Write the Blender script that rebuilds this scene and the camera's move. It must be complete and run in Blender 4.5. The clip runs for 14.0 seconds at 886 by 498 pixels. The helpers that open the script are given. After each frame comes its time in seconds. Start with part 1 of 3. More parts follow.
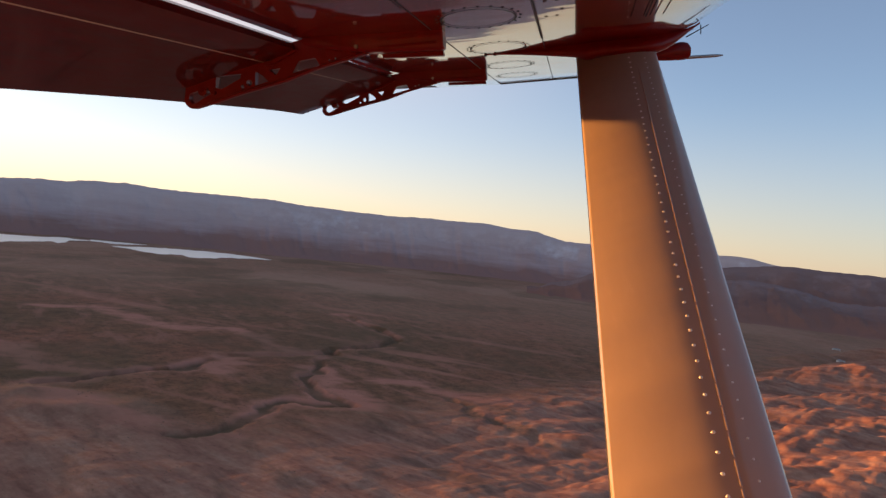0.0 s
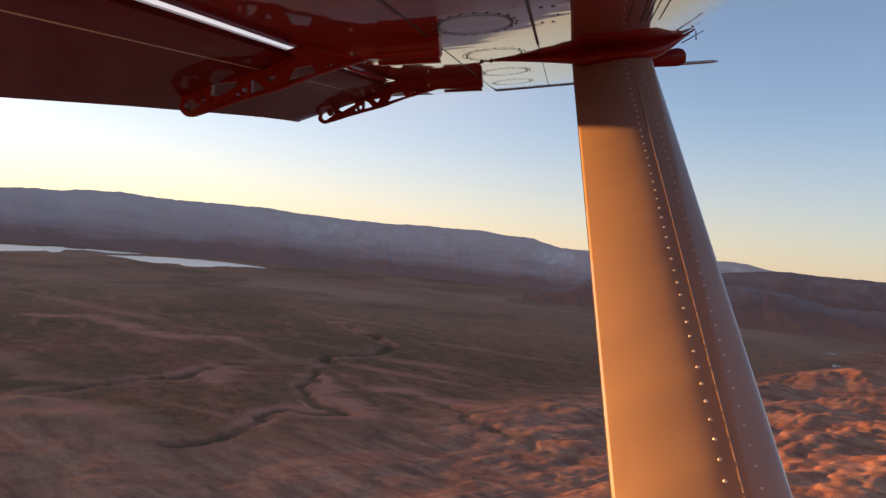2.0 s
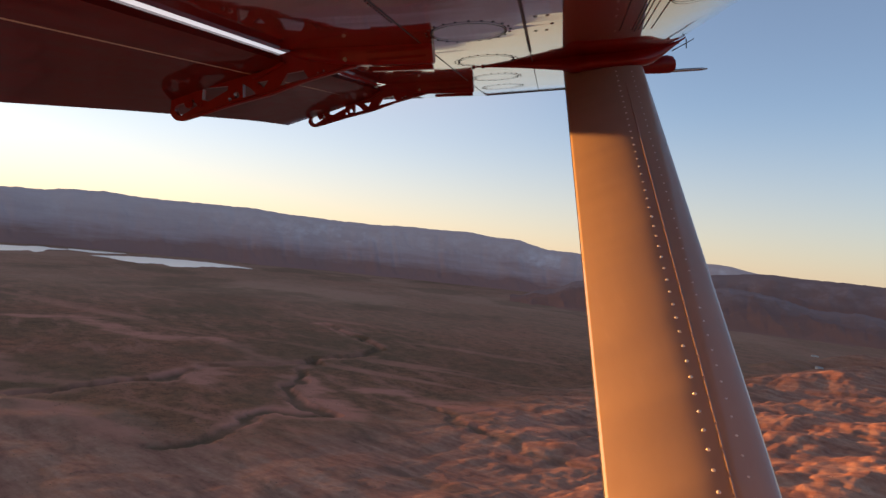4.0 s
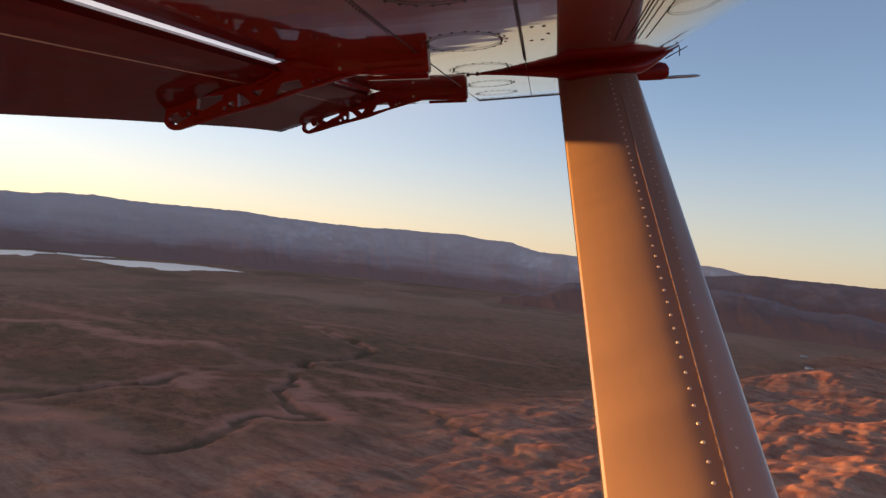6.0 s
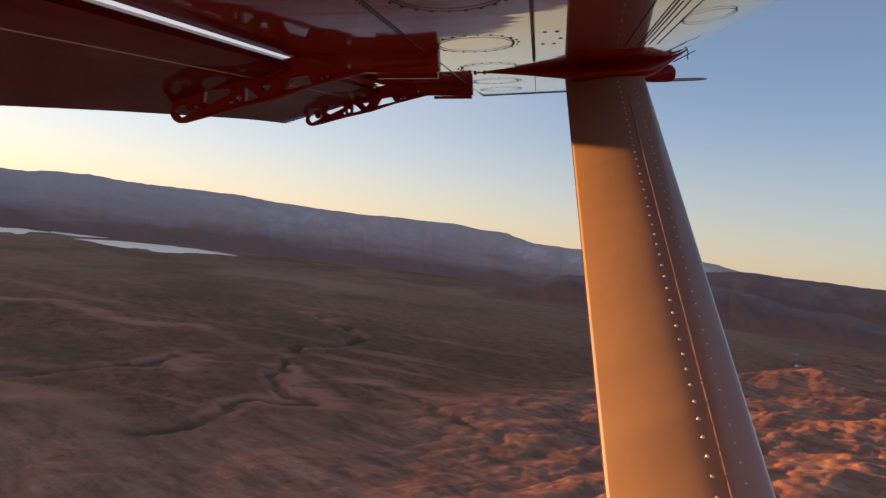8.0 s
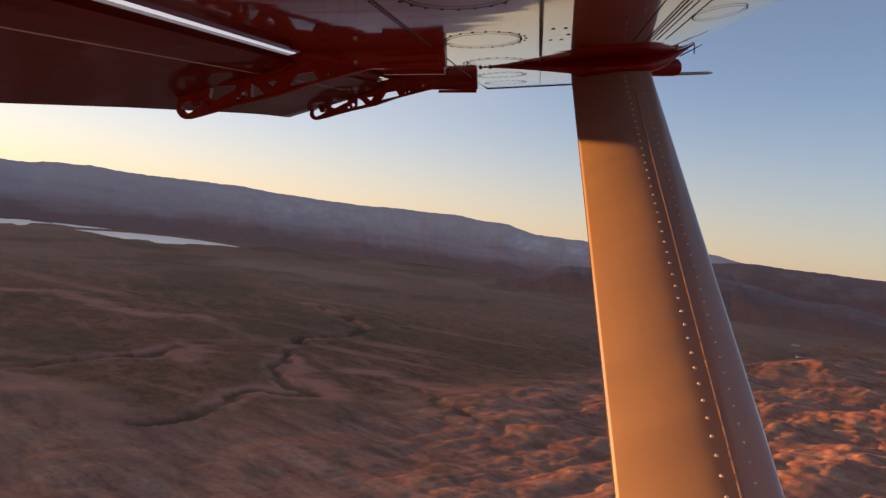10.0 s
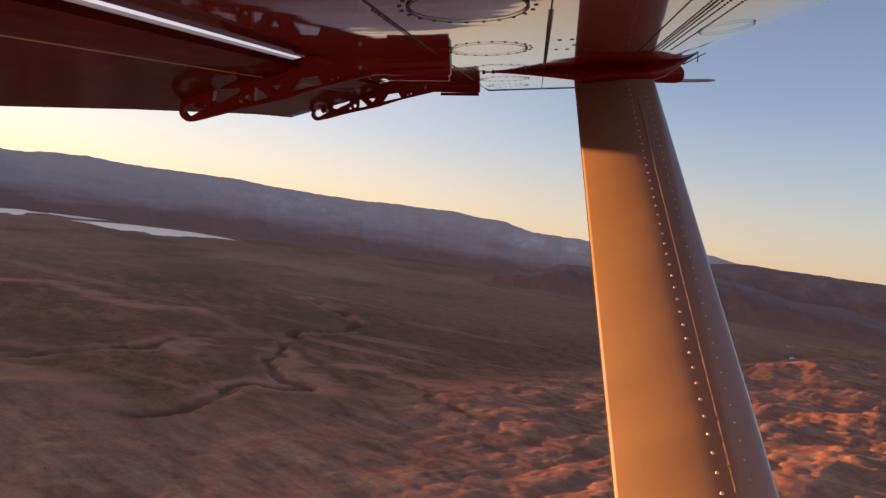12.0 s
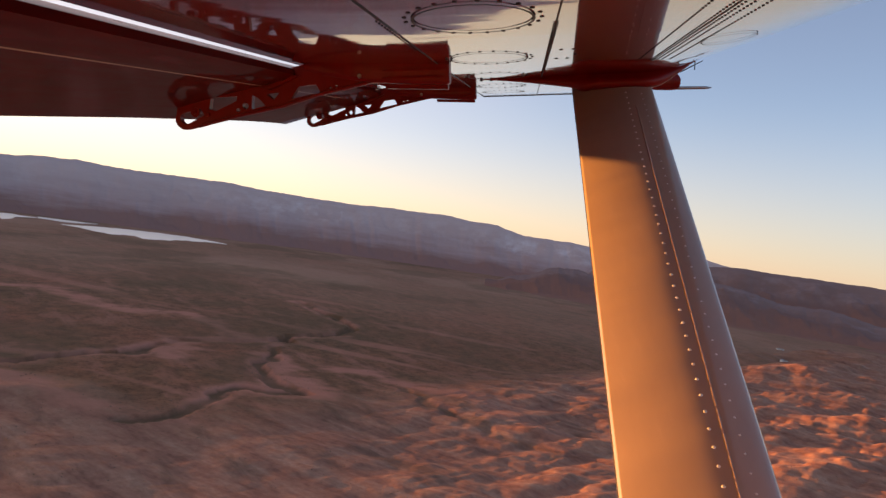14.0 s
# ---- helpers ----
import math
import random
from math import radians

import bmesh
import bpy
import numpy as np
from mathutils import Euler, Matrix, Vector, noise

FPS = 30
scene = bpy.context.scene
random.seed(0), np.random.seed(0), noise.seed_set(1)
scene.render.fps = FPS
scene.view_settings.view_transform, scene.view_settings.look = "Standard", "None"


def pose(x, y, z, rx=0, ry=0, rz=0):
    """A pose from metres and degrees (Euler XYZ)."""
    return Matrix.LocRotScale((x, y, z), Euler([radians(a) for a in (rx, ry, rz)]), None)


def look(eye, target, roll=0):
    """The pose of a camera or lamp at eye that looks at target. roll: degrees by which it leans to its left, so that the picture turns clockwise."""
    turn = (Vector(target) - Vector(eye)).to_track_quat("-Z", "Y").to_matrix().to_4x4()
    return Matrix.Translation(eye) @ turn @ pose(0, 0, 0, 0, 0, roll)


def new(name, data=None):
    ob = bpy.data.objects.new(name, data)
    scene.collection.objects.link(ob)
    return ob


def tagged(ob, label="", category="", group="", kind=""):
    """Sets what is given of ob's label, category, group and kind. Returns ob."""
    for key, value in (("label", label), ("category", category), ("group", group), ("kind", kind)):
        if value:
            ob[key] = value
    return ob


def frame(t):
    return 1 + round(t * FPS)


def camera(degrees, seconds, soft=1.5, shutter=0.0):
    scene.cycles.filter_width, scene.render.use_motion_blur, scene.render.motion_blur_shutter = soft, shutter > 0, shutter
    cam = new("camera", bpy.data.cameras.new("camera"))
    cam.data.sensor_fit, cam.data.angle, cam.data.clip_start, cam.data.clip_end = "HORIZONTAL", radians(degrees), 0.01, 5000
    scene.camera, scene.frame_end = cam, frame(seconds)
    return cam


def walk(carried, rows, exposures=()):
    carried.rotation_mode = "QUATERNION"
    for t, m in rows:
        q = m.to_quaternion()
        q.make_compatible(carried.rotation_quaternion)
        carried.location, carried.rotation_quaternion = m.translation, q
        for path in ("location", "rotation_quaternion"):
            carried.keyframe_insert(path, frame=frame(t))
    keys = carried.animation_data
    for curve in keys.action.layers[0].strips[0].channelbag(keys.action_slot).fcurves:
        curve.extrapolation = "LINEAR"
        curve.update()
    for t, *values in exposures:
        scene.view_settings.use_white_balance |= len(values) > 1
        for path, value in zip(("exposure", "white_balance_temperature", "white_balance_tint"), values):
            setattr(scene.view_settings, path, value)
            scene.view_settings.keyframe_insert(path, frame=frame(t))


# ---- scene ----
# The camera rides beside a high-wing airplane, two hundred metres over a desert plain at low sun.
cam = camera(66.3, 14.0, soft=1.45)
PATH = (
    (0, 0.0814, -0.0134, 199.9292, 89.311, -6.111, 2.437),
    (0.5, 0.0771, -0.0111, 199.9316, 89.585, -5.764, 2.614),
    (1, 0.0707, -0.0069, 199.9341, 89.867, -6.048, 2.550),
    (1.5, 0.0673, -0.0049, 199.9338, 90.027, -6.050, 2.280),
    (2, 0.0762, -0.0035, 199.9281, 89.951, -5.782, 2.097),
    (2.5, 0.0734, -0.0037, 199.9304, 90.141, -6.099, 1.674),
    (3, 0.0686, -0.0041, 199.9363, 90.249, -5.765, 1.374),
    (3.5, 0.0621, -0.0029, 199.9402, 90.145, -5.955, 1.206),
    (6, 0.0366, 0.0015, 199.9668, 90.471, -5.825, 0.277),
    (6.5, 0.0289, 0.0006, 199.9707, 90.167, -6.558, 0.180),
    (7, 0.0196, 0.0009, 199.9809, 90.208, -6.796, 0.064),
    (7.5, 0.0082, 0.0011, 199.9937, 90.063, -7.331, -0.002),
    (8, -0.0020, 0.0022, 200.0049, 89.590, -7.312, -0.122),
    (10.5, -0.0267, 0.0034, 200.0268, 88.820, -7.355, 0.021),
    (11, -0.0311, 0.0031, 200.0360, 88.978, -7.454, 0.014),
    (11.5, -0.0376, 0.0044, 200.0468, 88.518, -7.654, 0.005),
    (12, -0.0460, 0.0045, 200.0566, 88.546, -8.203, -0.273),
    (12.5, -0.0538, 0.0069, 200.0691, 89.477, -8.143, -0.894),
    (13, -0.0633, 0.0120, 200.0787, 89.640, -8.144, -1.034),
    (13.5, -0.0707, 0.0172, 200.0784, 88.927, -8.114, -0.897),
    (14, -0.0746, 0.0203, 200.0719, 88.955, -8.140, -0.962),
)
EXPOSURE = ((0.0, 1.36, 7600, 23), (4.0, 1.34, 7600, 23), (7.5, 1.18, 7600, 23), (8.5, 1.13, 7700, 25), (11.0, 1.11, 7900, 28), (12.5, 1.33, 8200, 30), (14.0, 1.50, 8200, 30))
walk(cam, [(t, pose(x, y, z, rx, ry, rz)) for t, x, y, z, rx, ry, rz in PATH], EXPOSURE)

# ---- world and sun ----
SUN_AZ, SUN_EL = -65.5, 1.3          # degrees, clockwise from +y; above the horizon
world = bpy.data.worlds.new("world")
scene.world = world
world.use_nodes = True
wn = world.node_tree.nodes
sky = wn.new("ShaderNodeTexSky")
sky.sky_type, sky.sun_disc = "NISHITA", False
sky.sun_elevation, sky.sun_rotation = radians(5.0), radians(SUN_AZ)
sky.altitude, sky.air_density, sky.dust_density, sky.ozone_density = 1300, 0.92, 0.4, 2.2
wn["Background"].inputs["Strength"].default_value = 0.134
links = world.node_tree.links
wc, wx = wn.new("ShaderNodeTexCoord"), wn.new("ShaderNodeSeparateXYZ")
links.new(wc.outputs["Generated"], wx.inputs[0])


def sky_range(value, lo, hi, to_lo, to_hi, soft=True):
    k = wn.new("ShaderNodeMapRange")
    k.interpolation_type = "SMOOTHSTEP" if soft else "LINEAR"
    for key, v in zip(("From Min", "From Max", "To Min", "To Max"), (lo, hi, to_lo, to_hi)):
        k.inputs[key].default_value = v
    links.new(value, k.inputs["Value"])
    return k.outputs["Result"]


# warm haze, thickest along the horizon and brighter towards the sun
sunward = wn.new("ShaderNodeVectorMath")
sunward.operation = "DOT_PRODUCT"
sunward.inputs[1].default_value = (math.sin(radians(SUN_AZ)), math.cos(radians(SUN_AZ)), 0)
links.new(wc.outputs["Generated"], sunward.inputs[0])
tone = wn.new("ShaderNodeMix")
tone.data_type = "RGBA"
tone.inputs[6].default_value, tone.inputs[7].default_value = (1.46, 1.32, 1.28, 1), (2.9, 2.25, 1.82, 1)
links.new(sky_range(sunward.outputs["Value"], -0.25, 0.95, 0, 1, False), tone.inputs["Factor"])
away = wn.new("ShaderNodeMix")                 # the blue dusk opposite the sun
away.data_type = "RGBA"
away.inputs[7].default_value = (1.02, 1.20, 1.75, 1)
links.new(sky_range(sunward.outputs["Value"], -0.95, -0.22, 1, 0), away.inputs["Factor"])
links.new(tone.outputs[2], away.inputs[6])
haze = wn.new("ShaderNodeMix")
haze.data_type = "RGBA"
links.new(sky_range(wx.outputs["Z"], -0.10, 0.25, 0.84, 0.06), haze.inputs["Factor"])
links.new(sky.outputs[0], haze.inputs[6])
links.new(away.outputs[2], haze.inputs[7])
glow = wn.new("ShaderNodeMix")                 # the wide pale glow round the low sun
glow.data_type = "RGBA"
glow.inputs[7].default_value = (2.40, 2.28, 2.20, 1)
low, both = wn.new("ShaderNodeMath"), wn.new("ShaderNodeMath")
low.operation = both.operation = "MULTIPLY"
links.new(sky_range(wx.outputs["Z"], 0.12, 0.28, 0.15, 1), low.inputs[0])
links.new(sky_range(wx.outputs["Z"], 0.35, 0.90, 1, 0), low.inputs[1])
links.new(sky_range(sunward.outputs["Value"], 0.10, 0.90, 0, 0.8), both.inputs[0])
links.new(low.outputs[0], both.inputs[1])
links.new(both.outputs[0], glow.inputs["Factor"])
links.new(haze.outputs[2], glow.inputs[6])
links.new(glow.outputs[2], wn["Background"].inputs["Color"])

sun = new("sun", bpy.data.lights.new("sun", "SUN"))
sun.data.energy, sun.data.angle, sun.data.color = 4.9, radians(0.9), (1.0, 0.47, 0.135)
a, e = radians(SUN_AZ), radians(SUN_EL)
sun.matrix_world = look((0, 0, 400), (-math.sin(a) * math.cos(e) * 100, -math.cos(a) * math.cos(e) * 100, 400 - math.sin(e) * 100))


# ---- materials ----
def material(name, colour, rough=0.5, coat=0.0, metal=0.0):
    m = bpy.data.materials.new(name)
    m.use_nodes = True
    b = m.node_tree.nodes["Principled BSDF"]
    b.inputs["Base Color"].default_value = (*colour, 1)
    b.inputs["Roughness"].default_value = rough
    b.inputs["Metallic"].default_value = metal
    b.inputs["Coat Weight"].default_value = coat
    b.inputs["Coat Roughness"].default_value = 0.04
    return m, m.node_tree.nodes, m.node_tree.links, b


def noise_tex(n, l, scale, detail=6.0, stretch=(1, 1, 1), turn=(0, 0, 0), rough=0.6):
    """Noise squeezed by stretch along axes that are turned first."""
    co, rot, mp, tx = n.new("ShaderNodeTexCoord"), n.new("ShaderNodeMapping"), n.new("ShaderNodeMapping"), n.new("ShaderNodeTexNoise")
    rot.inputs["Rotation"].default_value = [radians(v) for v in turn]
    mp.inputs["Scale"].default_value = stretch
    tx.inputs["Scale"].default_value, tx.inputs["Detail"].default_value = scale, detail
    tx.inputs["Roughness"].default_value = rough
    l.new(co.outputs["Object"], rot.inputs["Vector"])
    l.new(rot.outputs["Vector"], mp.inputs["Vector"])
    l.new(mp.outputs["Vector"], tx.inputs["Vector"])
    return tx.outputs["Fac"]


def ramp(n, l, fac, stops):
    r = n.new("ShaderNodeValToRGB")
    el = r.color_ramp.elements
    while len(el) < len(stops):
        el.new(0.5)
    for k, (p, c) in zip(el, stops):
        k.position, k.color = p, (*c, 1)
    l.new(fac, r.inputs["Fac"])
    return r.outputs["Color"]


def mix(n, l, fac, a, b, mode="MIX"):
    x = n.new("ShaderNodeMix")
    x.data_type, x.blend_type = "RGBA", mode
    if hasattr(fac, "links"):
        l.new(fac, x.inputs["Factor"])
    else:
        x.inputs["Factor"].default_value = fac
    for v, k in ((a, 6), (b, 7)):
        if hasattr(v, "links"):
            l.new(v, x.inputs[k])
        else:
            x.inputs[k].default_value = (*v, 1)
    return x.outputs[2]


def bump(n, l, b, height, strength, dist):
    k = n.new("ShaderNodeBump")
    k.inputs["Strength"].default_value, k.inputs["Distance"].default_value = strength, dist
    l.new(height, k.inputs["Height"])
    l.new(k.outputs["Normal"], b.inputs["Normal"])
    return k


def attr(n, name):
    k = n.new("ShaderNodeAttribute")
    k.attribute_name = name
    return k.outputs["Fac"]


def paint(name, colour, rough, coat, wave=0.0, grime=0.25):
    m, n, l, b = material(name, colour, rough, coat)
    b.inputs["Specular IOR Level"].default_value = 0.02 if coat > 0.3 else 0.18
    fine = noise_tex(n, l, 9.0, 8.0, (3.0, 0.6, 1.0))
    big = noise_tex(n, l, 1.6, 4.0)
    dirt = ramp(n, l, fine, ((0.35, tuple(c * (1 - grime) for c in colour)), (0.62, colour), (0.8, tuple(min(1, c * 1.12) for c in colour))))
    l.new(mix(n, l, big, dirt, tuple(c * 0.85 for c in colour)), b.inputs["Base Color"])
    rr = n.new("ShaderNodeMapRange")
    rr.inputs["To Min"].default_value, rr.inputs["To Max"].default_value = rough * 0.8, rough * 1.35
    l.new(fine, rr.inputs["Value"])
    l.new(rr.outputs["Result"], b.inputs["Roughness"])
    if wave:
        k = bump(n, l, b, noise_tex(n, l, 2.2, 2.0, (0.5, 2.2, 1.0)), wave, 0.02)
        l.new(k.outputs["Normal"], b.inputs["Coat Normal"])
    return m


RED_GLOSS = paint("red_gloss_paint", (0.20, 0.005, 0.004), 0.3, 1.0, wave=0.05)
RED_FLAP = paint("red_weathered_paint", (0.11, 0.005, 0.004), 0.40, 0.45, wave=0.06, grime=0.45)
RED_DULL = paint("red_dull_paint", (0.10, 0.008, 0.007), 0.50, 0.05, wave=0.16, grime=0.45)
RED_DARK = paint("red_bracket_paint", (0.20, 0.005, 0.004), 0.38, 0.13, wave=0.10, grime=0.35)
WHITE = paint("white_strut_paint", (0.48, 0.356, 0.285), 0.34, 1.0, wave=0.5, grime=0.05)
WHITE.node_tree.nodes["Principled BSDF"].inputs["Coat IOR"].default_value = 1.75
STEEL = material("bare_rivet_metal", (0.85, 0.80, 0.75), 0.30, 0.0, 0.25)[0]
BLACK = material("dark_joint_and_edge", (0.012, 0.010, 0.010), 0.6)[0]
ALU = material("pitot_tube_metal", (0.30, 0.30, 0.31), 0.35, 0.0, 0.9)[0]


def ground_material():
    m, n, l, b = material("desert_ground", (0.131, 0.092, 0.059), 0.95)
    b.inputs["Specular IOR Level"].default_value = 0.1
    big = noise_tex(n, l, 0.0035, 5.0, (1, 0.6, 1), (0, 0, 20))
    mid = noise_tex(n, l, 0.02, 7.0, (1, 0.5, 1), (0, 0, -15))
    fine = noise_tex(n, l, 0.16, 5.0)
    speck = noise_tex(n, l, 0.22, 5.0)
    patch = noise_tex(n, l, 0.045, 6.0, (1, 0.8, 1), (0, 0, 30), 0.68)
    rill = noise_tex(n, l, 0.022, 9.0, (0.34, 1.3, 1), (0, 0, 55), 0.64)       # drainage lines run one way
    braid = noise_tex(n, l, 0.030, 8.0, (0.25, 1.2, 1), (0, 0, 20), 0.66)
    # plain: olive scrub on brown soil, with pink washed-out lines
    plain = ramp(n, l, big, ((0.32, (0.179, 0.094, 0.049)), (0.48, (0.248, 0.115, 0.062)), (0.66, (0.332, 0.124, 0.071))))
    plain = mix(n, l, 0.85, plain, ramp(n, l, patch, ((0.36, (0.52, 0.56, 0.57)), (0.50, (0.86, 0.87, 0.87)), (0.64, (1.22, 1.10, 1.08)))), "MULTIPLY")
    plain = mix(n, l, ramp(n, l, rill, ((0.53, (0, 0, 0)), (0.66, (0.75, 0.75, 0.75)))), plain, (0.401, 0.163, 0.107))
    plain = mix(n, l, ramp(n, l, braid, ((0.30, (0.7, 0.7, 0.7)), (0.42, (0, 0, 0)))), plain, (0.149, 0.084, 0.050))
    plain = mix(n, l, ramp(n, l, mid, ((0.53, (0, 0, 0)), (0.68, (0.75, 0.75, 0.75)))), plain, (0.345, 0.135, 0.082))
    shrubs = ramp(n, l, speck, ((0.32, (0.40, 0.42, 0.40)), (0.47, (1, 1, 1))))
    plain = mix(n, l, 0.8, plain, shrubs, "MULTIPLY")
    # slickrock: pink and red beds, grey varnish in the hollows
    stripe = noise_tex(n, l, 0.035, 9.0, (0.35, 1.6, 3.0), (0, 0, 35), 0.66)
    rock = ramp(n, l, stripe, ((0.30, (0.225, 0.096, 0.066)), (0.45, (0.375, 0.168, 0.113)), (0.58, (0.45, 0.228, 0.152)), (0.74, (0.51, 0.300, 0.212))))
    rock = mix(n, l, 0.6, rock, ramp(n, l, fine, ((0.3, (0.6, 0.57, 0.58)), (0.62, (1, 1, 1)))), "MULTIPLY")
    rock = mix(n, l, ramp(n, l, rill, ((0.34, (0.7, 0.7, 0.7)), (0.48, (0, 0, 0)))), rock, (0.178, 0.093, 0.062))
    col = mix(n, l, attr(n, "rock"), plain, rock)
    # pale dune soil, also painted over the far plain as distance haze
    col = mix(n, l, attr(n, "dune_haze"), col, mix(n, l, patch, (0.37, 0.200, 0.130), (0.50, 0.275, 0.188)))
    col = mix(n, l, attr(n, "sand"), col, mix(n, l, patch, (0.44, 0.165, 0.112), (0.58, 0.245, 0.170)))
    col = mix(n, l, attr(n, "scrub"), col, (0.136, 0.084, 0.045))
    l.new(col, b.inputs["Base Color"])
    grit = noise_tex(n, l, 0.55, 4.0, (1, 0.7, 1), (0, 0, 25))
    bump(n, l, b, mix(n, l, 0.35, mix(n, l, 0.5, fine, stripe), grit), 0.6, 1.9)
    return m


def mesa_material(name, foot, low, high, pale):
    m, n, l, b = material(name, low, 0.95)
    b.inputs["Specular IOR Level"].default_value = 0.1
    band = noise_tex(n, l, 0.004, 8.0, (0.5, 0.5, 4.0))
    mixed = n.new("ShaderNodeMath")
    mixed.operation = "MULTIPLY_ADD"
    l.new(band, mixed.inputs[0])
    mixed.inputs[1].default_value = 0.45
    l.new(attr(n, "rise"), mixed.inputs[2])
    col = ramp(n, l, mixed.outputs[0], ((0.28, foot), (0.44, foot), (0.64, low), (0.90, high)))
    cliff = noise_tex(n, l, 0.011, 7.0, (0.9, 0.9, 1.1))
    gate = n.new("ShaderNodeMath")
    gate.operation = "MULTIPLY"
    l.new(attr(n, "cliff"), gate.inputs[0])
    l.new(ramp(n, l, cliff, ((0.45, (0, 0, 0)), (0.68, (1, 1, 1)))), gate.inputs[1])
    l.new(mix(n, l, gate.outputs[0], col, pale), b.inputs["Base Color"])
    bump(n, l, b, cliff, 0.25, 6.0)
    return m


GROUND = ground_material()
# mesa tones are lightened, the haze of distance put into the rock colour
MESA = mesa_material("hazed_mesa_rock", (0.34, 0.178, 0.150), (0.50, 0.345, 0.325), (0.60, 0.450, 0.430), (0.70, 0.600, 0.600))
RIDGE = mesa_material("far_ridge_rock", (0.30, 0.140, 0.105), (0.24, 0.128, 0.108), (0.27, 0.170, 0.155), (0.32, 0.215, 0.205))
WATER = material("lake_water", (1.0, 0.95, 0.85), 0.58, 0.0, 1.0)[0]
ROAD = material("asphalt_road", (0.24, 0.235, 0.24), 0.4)[0]
SHRUB = material("desert_shrub_leaves", (0.13, 0.09, 0.055), 0.9)[0]


# ---- numbers for the land ----
def lattice(ix, iy, seed):
    h = (ix * 374761393 + iy * 668265263 + seed * 982451653) & 0x7FFFFFFF
    h = ((h ^ (h >> 13)) * 1274126177) & 0x7FFFFFFF
    return ((h ^ (h >> 16)) & 0xFFFF) / 65535.0


def vnoise(x, y, seed=0):
    ix, iy = np.floor(x).astype(np.int64), np.floor(y).astype(np.int64)
    fx, fy = x - ix, y - iy
    fx, fy = fx * fx * fx * (fx * (fx * 6 - 15) + 10), fy * fy * fy * (fy * (fy * 6 - 15) + 10)
    a, b = lattice(ix, iy, seed), lattice(ix + 1, iy, seed)
    c, d = lattice(ix, iy + 1, seed), lattice(ix + 1, iy + 1, seed)
    return (a * (1 - fx) + b * fx) * (1 - fy) + (c * (1 - fx) + d * fx) * fy * 1.0


def fbm(x, y, octaves=4, seed=0, gain=0.5):
    s, amp, tot = 0, 1.0, 0
    for k in range(octaves):
        s = s + amp * (vnoise(x * 2 ** k + 17.3 * k, y * 2 ** k - 9.1 * k, seed + k) * 2 - 1)
        tot += amp
        amp *= gain
    return s / tot


def ridged(x, y, octaves=4, seed=0, gain=0.5):
    s, amp, tot = 0, 1.0, 0
    for k in range(octaves):
        v = vnoise(x * 2 ** k + 5.7 * k, y * 2 ** k + 3.3 * k, seed + k) * 2 - 1
        s = s + amp * (1 - np.abs(v)) ** 1.6
        tot += amp
        amp *= gain
    return s / tot


def billow(x, y, octaves=3, seed=0, gain=0.5):
    """Rounded swells parted by creases, about 0.35 on the mean."""
    s, amp, tot = 0, 1.0, 0
    for k in range(octaves):
        s = s + amp * np.abs(vnoise(x * 2 ** k + 7.1 * k, y * 2 ** k - 2.9 * k, seed + k) * 2 - 1)
        tot += amp
        amp *= gain
    return s / tot


def smooth(a, b, v):
    t = np.clip((v - a) / (b - a), 0, 1)
    return t * t * (3 - 2 * t)


def to_line(x, y, pts):
    best = np.full(x.shape, 1e9)
    for (x0, y0), (x1, y1) in zip(pts, pts[1:]):
        dx, dy = x1 - x0, y1 - y0
        t = np.clip(((x - x0) * dx + (y - y0) * dy) / (dx * dx + dy * dy), 0, 1)
        best = np.minimum(best, np.hypot(x - x0 - t * dx, y - y0 - t * dy))
    return best


WASHES = (
    (((-446, 717), (-423, 755), (-420, 777), (-396, 819), (-354, 848), (-345, 896), (-339, 981), (-300, 1013), (-272, 1035), (-230, 1075), (-212, 1150), (-143, 1230), (-121, 1309), (-136, 1343), (-182, 1432), (-290, 1600)), 9, 6.5),
    (((-214, 1129), (-205, 1066), (-207, 998), (-190, 847), (-170, 800), (-119, 774)), 8, 5.0),
    (((-237, 587), (-209, 617), (-204, 633), (-207, 696), (-206, 738), (-186, 757), (-155, 761), (-119, 774)), 9, 4.0),
    (((-5, 842), (36, 745), (72, 707), (106, 649), (138, 614)), 6, 3.0),
)
TRACKS = (
    ((-202, 956), (-168, 878), (-123, 792), (-100, 777)),
    ((-781, 1227), (-707, 1277), (-624, 1243), (-515, 1165), (-402, 1203), (-320, 1134), (-276, 1078)),
    ((-86, 930), (-39, 922), (9, 865), (66, 836), (103, 789), (150, 660)),
    ((-408, 659), (-372, 655), (-318, 628), (-285, 614)),
    ((-339, 975), (-318, 940), (-315, 880)),
    ((-620, 880), (-540, 820), (-500, 790), (-440, 800)),
)


